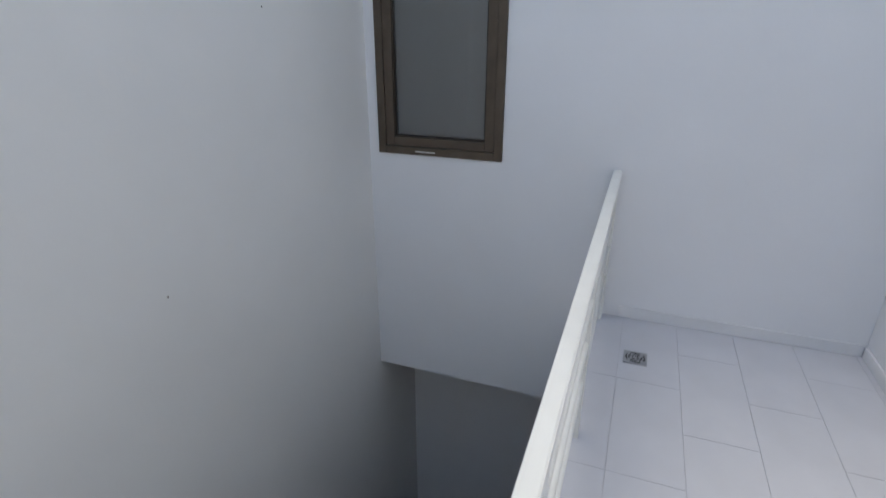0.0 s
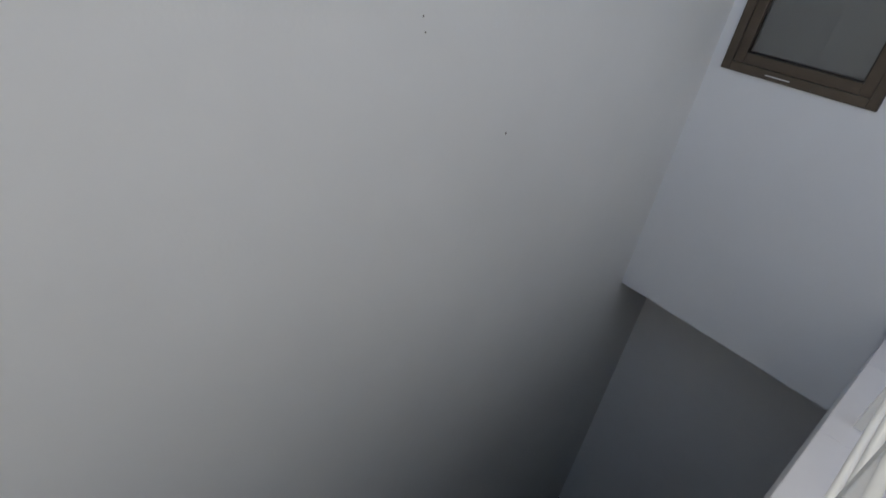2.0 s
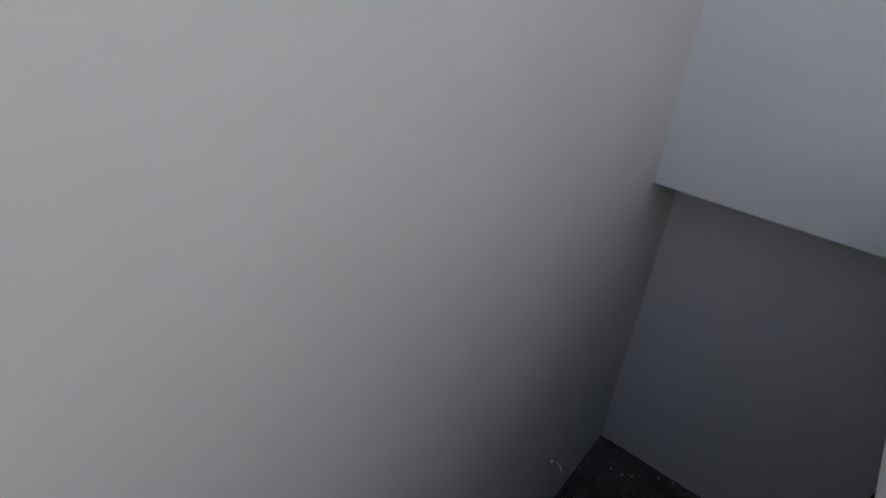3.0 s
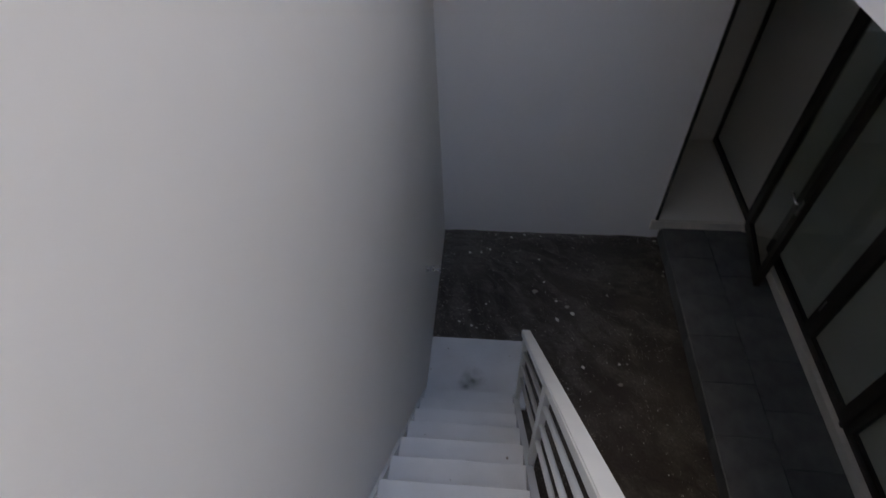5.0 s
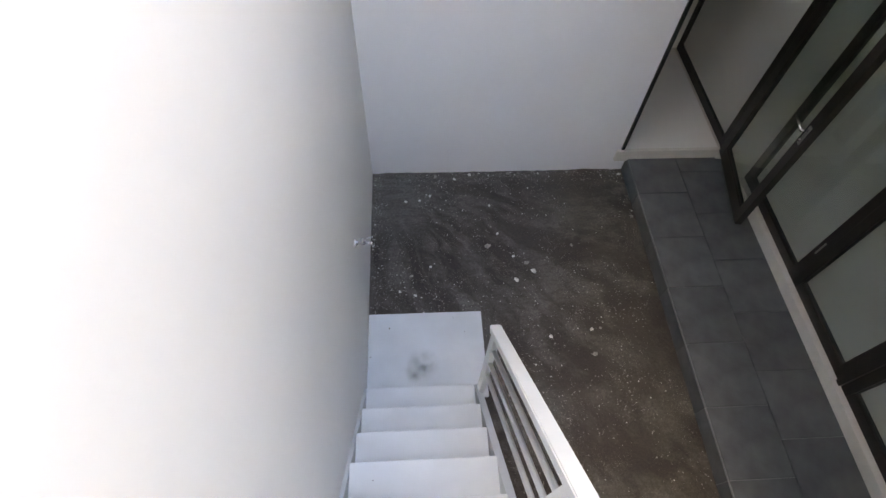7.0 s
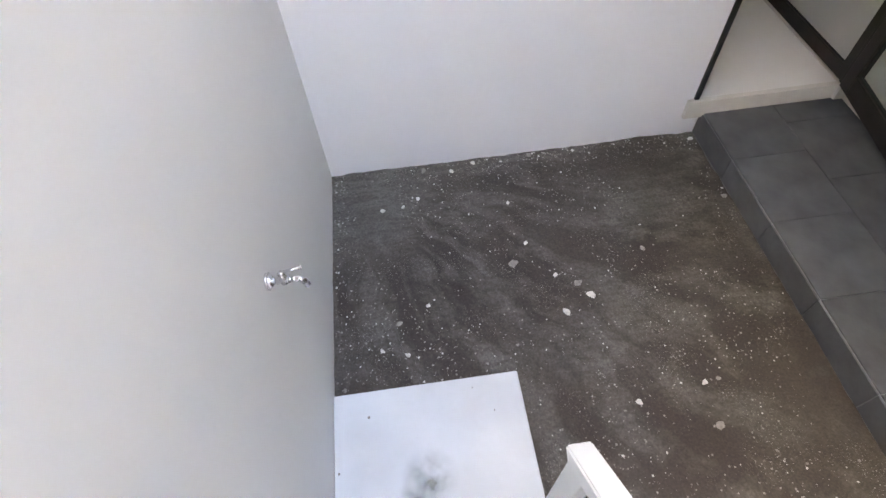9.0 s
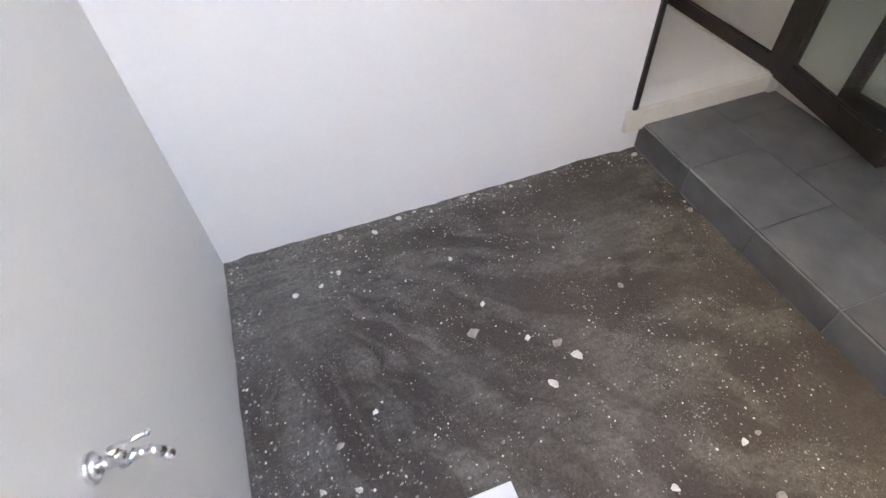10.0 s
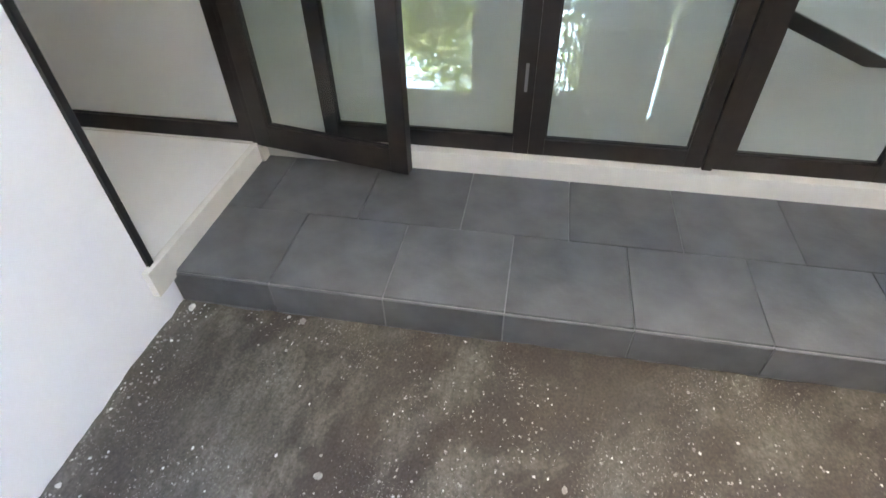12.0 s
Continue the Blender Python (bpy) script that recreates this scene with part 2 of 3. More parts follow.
WX0, WX1, WZ0, WZ1 = 0.064, 0.814, 4.540, 6.2
bm = one_box((0, YU, ZB), (WX0, 0.12, TOP))
box(bm, (WX0, YU, ZB), (WX1, 0.12, WZ0))
box(bm, (WX0, YU, WZ1), (WX1, 0.12, TOP))
box(bm, (WX1, YU, ZB), (XR + 0.15, 0.12, TOP))
structure("wall_upper_end", bm, M_WALL_COOL, "white upper end wall with a bronze window", "wall")
structure("wall_upper_side", one_box((XR, YB, ZU), (XR + 0.15, YU - 0.002, TOP)), M_WALL_COOL, "white upper side wall beside the tiled landing", "wall")
structure("wall_back", one_box((-0.15, YB - 0.15, -0.2), (XI + 0.15, YB, TOP)), M_WALL, "plain white closing wall", "wall")
structure("ceiling_slab", one_box((XV, YB, ZB), (XR + 0.15, YU - 0.002, ZU - 0.012)), M_WALL_COOL, "white painted slab edge of the upper landing", "slab")
# turning flight from the upper floor down to the platform at the head of the lower flight
PLAT = 2.457
bm = one_box((0.0, YB, PLAT - 0.15), (0.70, -3.655, PLAT))
structure("stair_platform", bm, M_STEP, "white concrete platform where the stair turns", "platform")
for k in range(6):
    z = ZU - (ZU - PLAT) / 7 * (k + 1)
    structure("upper_tread", one_box((XV - 0.106 * (k + 1) - 0.001, -4.6, z - 0.2), (XV - 0.106 * k - 0.0008, -3.05 if k < 2 else -3.5, z)), M_STEP, "white concrete step of the turning flight", "step")

# ground
def soil_height(x, y):
    h = 0.016 * noise.noise((x * 2.1, y * 2.1, 3)) + 0.008 * noise.noise((x * 7, y * 7, 1)) + 0.004 * noise.noise((x * 23, y * 23, 5)) - 0.004
    return min(h, 0.016) if x < 0.85 and y < -1.1 else h


def ground():
    nx, ny = 70, 200
    x1, y0 = XS, YB
    vs, fs = [], []
    for j in range(ny + 1):
        for i in range(nx + 1):
            x, y = x1 * i / nx, y0 * (1 - j / ny)
            h = soil_height(x, y)
            edge = max(0, 1 - min(x, x1 - x, -y) / 0.12)
            vs.append((x, y, h + 0.008 * edge * noise.noise((x * 14, y * 14, 9))))
    for j in range(ny):
        for i in range(nx):
            a = j * (nx + 1) + i
            fs.append((a, a + 1, a + nx + 2, a + nx + 1))
    me = bpy.data.meshes.new("ground")
    me.from_pydata(vs, [], fs)
    me.materials.append(M_SOIL)
    for p in me.polygons:
        p.use_smooth = True
    ob = tagged(new("ground", me), "bare dark brown soil with swept streaks and grit", "soil", kind="structure")
    return ob


ground()
structure("ground_base", one_box((-60, -60, -0.5), (80, 60, -0.21)), M_SOIL, "earth under and around the house", "ground")

# slate strip
structure("pavement", one_box((XS + 0.003, YB, -0.1), (XF - 0.02, -0.002, ZS - 0.006)), M_GROUT_D, "grey mortar bed of the slate walkway", "walkway")
# inner floors
structure("floor", one_box((XF + 0.06, YB, -0.1), (XI, 3.6, ZI - 0.004)), M_INNER, "polished beige tiled floor of the inner room", "floor")
structure("floor_alcove", box(one_box((0.9, 0.122, -0.1), (XP - 0.035, 1.2, ZI - 0.002)), (XW + 0.026, 0.006, -0.1), (XP - 0.035, 0.1215, ZI - 0.002)), M_CREAM, "cream floor behind the end wall", "floor")
structure("wall_alcove", one_box((0.9, 1.2, -0.1), (XF - 0.035, 1.35, ZB)), M_CREAM, "cream wall of the side passage", "wall")
structure("wall_alcove_side", one_box((0.75, 0.122, -0.1), (0.897, 1.35, ZB)), M_CREAM, "cream wall closing the side passage", "wall")
structure("ceiling_alcove", one_box((0.9, 0.122, 2.5), (XF - 0.035, 1.198, 2.6)), M_CREAM, "cream ceiling of the side passage", "ceiling")
# sills
structure("sill_alcove", one_box((XW - 0.03, -0.025, ZS - 0.02), (XP - 0.033, 0.004, ZI), 0.003), M_SILL, "cream stone threshold beside the slate tiles", "threshold")
structure("sill_passage", one_box((XP - 0.032, -0.04, ZS - 0.02), (XF - 0.058, 1.2, ZI), 0.004), M_SILL, "cream stone threshold under the passage panel", "threshold")
structure("sill_doors", one_box((XF - 0.057, YB, ZS - 0.06), (XF + 0.058, 1.2, ZI), 0.004), M_SILL, "cream stone threshold under the glass doors", "threshold")
structure("trim", one_box((XW + 0.001, -0.012, ZI + 0.002), (XW + 0.024, 0.12, 2.418)), M_BLACK, "thin black metal edge on the end wall", "trim")
structure("wall_lintel", one_box((XF - 0.04, YB, 2.42), (XF + 0.1, 1.2, ZB - 0.003)), M_WALL_COOL, "white lintel above the glass doors", "wall")

# inner room
structure("wall_inner_side", one_box((XF - 0.03, 1.202, -0.1), (XF + 0.1, 3.598, ZB)), M_CREAM, "pale inner wall beside the passage", "wall")
structure("wall_inner_end", one_box((XF + 0.06, 3.6, -0.1), (XI + 0.15, 3.75, ZB)), M_CREAM, "pale wall of the inner room", "wall")
structure("ceiling", one_box((XF + 0.102, YB, 2.85), (XI, 3.598, 2.95)), M_CREAM, "white ceiling of the inner room", "ceiling")
# opening at y -6.3 to -5.65 is added, out of sight, to brighten the room
bm = one_box((XI, YB, -0.1), (XI + 0.15, -6.3, ZB))
for y0, y1 in ((-5.65, -2.61), (-2.55, -1.66), (-1.26, -0.34), (0.78, 3.6)):
    box(bm, (XI, y0, -0.1), (XI + 0.15, y1, ZB))
for y0, y1, z0 in ((-6.3, -5.65, 2.3), (-2.61, -2.55, 2.45), (-1.66, -1.26, 2.1), (-0.34, 0.78, 2.2)):
    box(bm, (XI, y0, z0), (XI + 0.15, y1, ZB))
structure("wall_inner_far", bm, M_CREAM, "pale wall with tall garden openings and one added for light", "wall")

# ---- window in the upper end wall ----
def upper_window():
    w = thing("window_1", (0.5 * (WX0 + WX1), YU, WZ0), "narrow bronze aluminium window with dark glass, scuffed frame", "window")
    w["kind"] = "structure"
    inv = Matrix.Translation(w.location).inverted()

    def add(name, boxes, mat, label="", bevel=0.003, parent=w):
        b = bmesh.new()
        for lo, hi in boxes:
            box(b, lo, hi, bevel)
        b.transform(inv)
        return part(name, b, mat, parent, label)

    def ring(x0, x1, z0, z1, wd, y0, y1):
        return [((x0, y0, z0), (x0 + wd, y1, z1)), ((x1 - wd, y0, z0), (x1, y1, z1)),
                ((x0 + wd, y0, z0), (x1 - wd, y1, z0 + wd)), ((x0 + wd, y0, z1 - wd), (x1 - wd, y1, z1))]

    add("window_frame", ring(WX0 + 0.002, WX1 - 0.002, WZ0 + 0.002, WZ1 - 0.002, 0.046, YU - 0.012, YU + 0.08), M_BRONZE, "bronze aluminium outer frame")
    sash = add("sash", ring(WX0 + 0.050, WX1 - 0.050, WZ0 + 0.050, WZ1 - 0.050, 0.052, YU - 0.004, YU + 0.05), M_BRONZE)
    add("bead", ring(WX0 + 0.104, WX1 - 0.104, WZ0 + 0.104, WZ1 - 0.104, 0.008, YU + 0.012, YU + 0.045), M_FRAME)
    pane = add("pane", [((WX0 + 0.100, YU + 0.024, WZ0 + 0.100), (WX1 - 0.100, YU + 0.030, WZ1 - 0.100))], M_DIMGLASS, "dark reflecting glass", 0)
    for lo, hi in (((WX0 - 0.004, YU - 0.003, 4.87), (WX0 + 0.004, YU - 0.001, 5.02)), ((0.30, YU - 0.0135, WZ0 + 0.020), (0.42, YU - 0.0122, WZ0 + 0.026))):
        add("paint_smear", [(lo, hi)], M_WALL, "white paint smear", 0)
    return w


upper_window()
structure("room_behind_window", one_box((0.0, 1.3, ZB), (XR + 0.15, 1.4, TOP)), M_WALL, "plain wall of the room behind the window", "wall")
structure("floor_behind_window", one_box((0.0, 0.122, ZB + 0.002), (XR + 0.15, 1.298, ZU)), M_INNER, "floor of the room behind the window", "floor")
structure("ceiling_behind_window", one_box((0.0, 0.122, TOP - 0.2), (XR + 0.15, 1.298, TOP)), M_WALL, "ceiling of the room behind the window", "ceiling")
structure("wall_behind_side", one_box((XR, 0.122, ZU + 0.002), (XR + 0.15, 1.298, TOP - 0.202)), M_WALL, "side wall of the room behind the window", "wall")

# ---- stair ----
STEP, RISE = 0.170, 0.2017
Y1, Z1 = -1.778, 0.236
TREADS = 11     # of the lower flight


def stair():
    st = thing("staircase", (0.32, -1.775, 0), "steep narrow white painted concrete stair along the wall", "staircase")
    inv = Matrix.Translation(st.location).inverted()
    b = bmesh.new()
    prof = []
    for k in range(TREADS):
        y, z = Y1 - STEP * k - 0.022, Z1 + RISE * k - 0.031
        lowz = 0.0 if k == 0 else z - RISE
        prof += [(y, lowz), (y, z)]
    yl, zl = Y1 - STEP * TREADS - 0.02, Z1 + RISE * (TREADS - 1) - 0.031
    prof += [(yl, zl), (yl, zl - 0.45), (Y1 - STEP * 1.6, 0.0)]
    vs = [[b.verts.new((x, y, z)) for y, z in prof] for x in (0.004, 0.612)]
    n = len(prof)
    for i in range(n):
        j = (i + 1) % n
        b.faces.new((vs[0][i], vs[0][j], vs[1][j], vs[1][i]))
    b.faces.new(vs[0])
    b.faces.new(vs[1][::-1])
    bmesh.ops.triangulate(b, faces=[f for f in b.faces if len(f.verts) > 4])
    b.transform(inv)
    part("stair_body", b, M_STEP, st)
    rnd = random.Random(4)
    for k in range(TREADS):
        y, z = Y1 - STEP * k, Z1 + RISE * k
        t = one_box((0.0205, y - STEP - 0.018, z - 0.033), (0.636 + rnd.uniform(-0.004, 0.004), y + rnd.uniform(-0.003, 0.003), z), 0.004)
        t.transform(inv)
        part("tread", t, M_STEP, st)
    for x0, x1, lift in ((0.002, 0.0195, -0.055), (0.6385, 0.672, -0.045)):
        b = bmesh.new()
        pts = [(Y1 + 0.01, 0.0), (Y1 + 0.01, Z1 + lift), (Y1 - STEP * TREADS, Z1 + RISE * TREADS + lift), (Y1 - STEP * TREADS, Z1 + RISE * TREADS - 0.5), (Y1 - STEP * 1.5, 0.0)]
        if x0 > 0.5:
            pts[0], pts[4] = (Y1 + 0.01, 0.0), (Y1 - STEP * 1.5, 0.0)
        a = [b.verts.new((x0, y, z)) for y, z in pts]
        c = [b.verts.new((x1, y, z)) for y, z in pts]
        b.faces.new(a)
        b.faces.new(c[::-1])
        for i in range(5):
            b.faces.new((a[i], a[(i + 1) % 5], c[(i + 1) % 5], c[i]))
        b.transform(inv)
        part("stringer", b, M_STEP, st)
    for x, y, k, s in ((0.56, -2.53, 4, 0.007), (0.30, -2.72, 5, 0.003), (0.12, -2.36, 3, 0.003)):
        b = bmesh.new()
        bmesh.ops.create_icosphere(b, subdivisions=1, radius=1)
        for v in b.verts:
            v.co = Vector((x + v.co.x * s, y + v.co.y * s * 1.2, Z1 + RISE * k + 0.0008 + v.co.z * 0.0015))
        b.transform(inv)
        part("speck", b, M_SPOT, st)
    return st


stair()
foot = one_box((0.003, -1.79, -0.09), (0.738, -1.226, 0.030), 0.005)
plinth = tagged(new("stair_plinth", mesh("stair_plinth", foot, M_STEP)), "flat white concrete pad at the stair foot, scuffed", "step")

def stain_material(radius):
    m = material("damp_stain", (0.33, 0.34, 0.33), 0.6, vary=0.12, scale=25, bump=0.05)
    nt = m.node_tree
    co = nt.nodes.new("ShaderNodeTexCoord")
    n = nt.nodes.new("ShaderNodeTexNoise")
    n.inputs["Scale"].default_value, n.inputs["Detail"].default_value = 13, 5
    nt.links.new(co.outputs["Object"], n.inputs["Vector"])
    d = nt.nodes.new("ShaderNodeVectorMath")
    d.operation = "LENGTH"
    nt.links.new(co.outputs["Object"], d.inputs[0])
    fall = nt.nodes.new("ShaderNodeMapRange")
    fall.interpolation_type = "SMOOTHSTEP"
    fall.inputs[1].default_value, fall.inputs[2].default_value, fall.inputs[3].default_value, fall.inputs[4].default_value = 0.15 * radius, radius, 1.0, 0.0
    nt.links.new(d.outputs["Value"], fall.inputs[0])
    r = nt.nodes.new("ShaderNodeMapRange")
    r.inputs[1].default_value, r.inputs[2].default_value, r.inputs[4].default_value = 0.34, 0.66, 0.6
    nt.links.new(n.outputs[0], r.inputs[0])
    mul = nt.nodes.new("ShaderNodeMath")
    mul.operation = "MULTIPLY"
    nt.links.new(fall.outputs[0], mul.inputs[0])
    nt.links.new(r.outputs[0], mul.inputs[1])
    nt.links.new(mul.outputs[0], nt.nodes["Principled BSDF"].inputs["Alpha"])
    return m


def stain(cx, cy, z, r):
    b = bmesh.new()
    bmesh.ops.create_circle(b, cap_ends=True, segments=28, radius=r)
    s = part("stain", b, stain_material(r), plinth, "grey damp stain")
    s.location = (cx, cy, z)


stain(0.345, -1.575, 0.0306, 0.12)
stain(0.29, -1.63, 0.0308, 0.07)
for x, y, s in ((0.138, -1.33, 0.006), (0.55, -1.27, 0.003), (0.62, -1.37, 0.003), (0.02, -1.52, 0.005)):
    b = bmesh.new()
    bmesh.ops.create_icosphere(b, subdivisions=1, radius=1)
    for v in b.verts:
        v.co = Vector((x + v.co.x * s, y + v.co.y * s * 1.2, 0.0308 + v.co.z * 0.0015))
    part("speck", b, M_SPOT, plinth)

# ---- railings ----
def railing(name, label, x, a, b, drop, posts, base, width=0.05):
    """Top bar from a to b (y, z), three round bars under it, posts at the given y down to base(y)."""
    r = thing(name, (x, a[0], base(a[0])), label, "railing")
    inv = Matrix.Translation(r.location).inverted()

    def top(y):
        return a[1] + (b[1] - a[1]) * (y - a[0]) / (b[0] - a[0])

    def add(nm, bm_, lab="", smooth=False):
        bm_.transform(inv)
        return part(nm, bm_, M_RAIL, r, lab, smooth)

    add("top_rail", bar(bmesh.new(), (x, a[0], a[1] - 0.02), (x, b[0], b[1] - 0.02), width, 0.04, 0.004), "flat white enamelled steel top bar")
    for y in posts:
        add("post", one_box((x - 0.014, y - 0.03, base(y)), (x + 0.014, y + 0.03, top(y) - 0.038), 0.003))
    for f in drop:
        add("bar", rod(bmesh.new(), (x, a[0], a[1] - f), (x, b[0], b[1] - f), 0.011, 12), smooth=True)
    return r


def stair_base(y):
    k = math.floor((Y1 - y) / STEP)
    return Z1 + RISE * max(0, k) - 0.16


railing("stair_railing", "white enamelled steel handrail with round bars beside the stair", 0.665, (-1.785, 1.035), (-3.60, 1.035 + 1.815 * 1.168),
        (0.21, 0.37, 0.53), (-1.815, -2.575, -3.335), stair_base)
railing("landing_railing", "white enamelled steel railing along the upper landing", 1.426, (YU - 0.002, 4.552), (-2.96, 4.552),
        (0.22, 0.40, 0.57), (-0.625, -1.62, -2.62), lambda y: ZU - 0.005, 0.042)

# ---- tap ----
def tap():
    t = thing("water_tap", (0.0, -1.205, 0.86), "chrome lever garden tap on the white wall", "tap")
    t.scale = (0.82, 0.82, 0.82)

    def add(nm, bm_, mat=M_CHROME, lab=""):
        return part(nm, bm_, mat, t, lab, True)

    b = rod(bmesh.new(), (0.0, 0, 0), (0.007, 0, 0), 0.031, 28)
    rod(b, (0.007, 0, 0), (0.020, 0, 0), 0.031, 28, 0.014)
    add("flange", b)
    b = rod(bmesh.new(), (0.012, 0, 0), (0.075, 0, 0), 0.0125, 18)
    rod(b, (0.055, 0, -0.014), (0.055, 0, 0.032), 0.014, 18)
    add("body", b)
    b = rod(bmesh.new(), (0.07, 0, 0.0), (0.105, 0, -0.006), 0.010, 16)
    rod(b, (0.102, 0, -0.002), (0.118, 0, -0.028), 0.0105, 16)
    rod(b, (0.117, 0, -0.026), (0.122, 0, -0.048), 0.0115, 16)
    add("spout", b)
    # solid dark stub paints the shade inside the spout's mouth
    b = rod(bmesh.new(), (0.121, 0, -0.046), (0.1225, 0, -0.052), 0.008, 12)
    add("outlet_shade", b, M_HOLE_SHADE)
    b = rod(bmesh.new(), (0.055, 0, 0.03), (0.055, 0, 0.043), 0.011, 16, 0.008)
    rod(b, (0.050, 0, 0.042), (0.122, 0.004, 0.050), 0.0045, 12)
    rod(b, (0.120, 0.004, 0.048), (0.123, 0.004, 0.055), 0.0055, 12)
    add("lever", b)


tap()

# ---- glass doors ----
ZD = 2.40


def leaf(name, label, y0, y1, x, stile=0.062, rail=0.07, pane_mat=None, angle=0.0, handle=None, latch=None):
    """A glazed leaf hinged at y0 and reaching to y1 (towards the stair head)."""
    ob = thing(name, (x, y0, ZI + 0.003), label, "door", "glass doors")
    w, h = y0 - y1, ZD - ZI - 0.006

    def add(nm, lo, hi, mat, bevel=0.003, lab="", parent=ob):
        return part(nm, one_box(lo, hi, bevel), mat, parent, lab)

    add("stile", (-0.022, -stile, 0), (0.022, 0, h), M_FRAME)
    far = add("stile", (-0.022, -w, 0), (0.022, -w + stile, h), M_FRAME)
    add("rail", (-0.021, -w + stile, 0), (0.021, -stile, rail), M_FRAME)
    add("rail", (-0.021, -w + stile, h - rail), (0.021, -stile, h), M_FRAME)
    p = add("pane", (-0.003, -w + stile - 0.004, rail - 0.004), (0.003, -stile + 0.004, h - rail + 0.004), pane_mat or M_GLASS, 0, "frosted glass pane" if pane_mat else "clear glass pane")
    p.visible_shadow = False
    for lo, hi in (((-0.009, -w + stile, rail), (0.009, -w + stile + 0.006, h - rail)), ((-0.009, -stile - 0.006, rail), (0.009, -stile, h - rail)),
                   ((-0.009, -w + stile + 0.006, rail), (0.009, -stile - 0.006, rail + 0.006))):
        add("gasket", lo, hi, M_BLACK, 0)
    if handle:
        yc = -w + stile / 2
        add("handle_plate", (-0.028, yc - 0.014, handle - 0.10), (-0.0225, yc + 0.014, handle + 0.03), M_STEEL, 0.002, "steel lock plate", far)
        b = rod(bmesh.new(), (-0.028, yc, handle), (-0.068, yc, handle), 0.008, 12)
        rod(b, (-0.066, yc - 0.004, handle), (-0.066, yc + 0.11, handle + 0.004), 0.0085, 12)
        part("handle", b, M_CHROME, far, "chrome lever handle", True)
        part("lock_cylinder", rod(bmesh.new(), (-0.028, yc, handle - 0.07), (-0.036, yc, handle - 0.07), 0.011, 14), M_CHROME, far, "", True)
    if latch:
        add("latch", (-0.0245, -w + stile / 2 - 0.006, latch), (-0.0225, -w + stile / 2 + 0.006, latch + 0.11), M_STEEL, 0.001, "slim steel flush bolt", far)
    if angle:
        ob.rotation_euler = (0, 0, radians(angle))
    return ob


def jamb(y0, y1, x0, x1, label):
    return structure("door_post", one_box((x0, y0, ZI + 0.002), (x1, y1, ZD + 0.018), 0.003), M_FRAME, label, "door frame")


XD = XF + 0.004
jamb(-0.035, -0.004, XP - 0.03, XP + 0.05, "dark aluminium corner post of the glass wall")
leaf("glass_door", "dark aluminium glazed door standing ajar over the slate tiles", -0.037, -0.735, XP - 0.024, stile=0.074, rail=0.10, angle=-10, handle=0.86)
leaf("glass_door", "dark aluminium glazed door leaf, closed", -0.305, -1.168, XD, latch=0.27)
leaf("glass_door", "dark aluminium glazed door leaf with a lever handle, closed", -1.1685, -1.838, XD, handle=0.86)
jamb(-1.878, -1.841, XF - 0.03, XF + 0.04, "dark aluminium post between the glass doors")
leaf("glass_door", "dark aluminium glazed door leaf, closed", -1.881, -2.505, XD, latch=0.27)
leaf("glass_door", "dark aluminium glazed door leaf, closed", -2.5055, -3.132, XD)
leaf("glass_door", "dark aluminium glazed door leaf, closed", -3.1325, -3.758, XD)
structure("wall_side", one_box((XF - 0.04, YB, ZI + 0.002), (XF + 0.1, -3.763, 2.418)), M_WALL_COOL, "white wall beyond the glass doors", "wall")
leaf("glass_panel", "fixed glazed panel in a dark frame beside the passage", 1.19, -0.003, XP, stile=0.05, pane_mat=M_FROST)
structure("door_head", one_box((XF - 0.05, YB, ZD + 0.001), (XF + 0.05, 1.198, ZD + 0.018)), M_FRAME, "dark aluminium head frame above the doors", "door frame")

# ---- inner room ----
b = bmesh.new()
bar(b, (3.9, -1.75, 0.70), (3.9, -3.05, 0.168), 0.05, 0.075, 0.004)
tagged(new("sloping_rail", mesh("sloping_rail", b, M_FRAME)), "dark sloping stair string standing on the inner floor", "stair string")

def garden_bars():
    g = thing("window_grille", (XI + 0.05, -1.46, ZI), "pale vertical bars across the garden opening", "grille")
    for i in range(6):
        y = -0.17 + i * 0.068
        part("bar", one_box((-0.008, y - 0.011, 0), (0.008, y + 0.011, 2.05)), M_BLIND, g)
    for z in (0.04, 2.05):
        part("cross_bar", one_box((-0.01, -0.19, z), (0.01, 0.19, z + 0.03)), M_BLIND, g)


garden_bars()

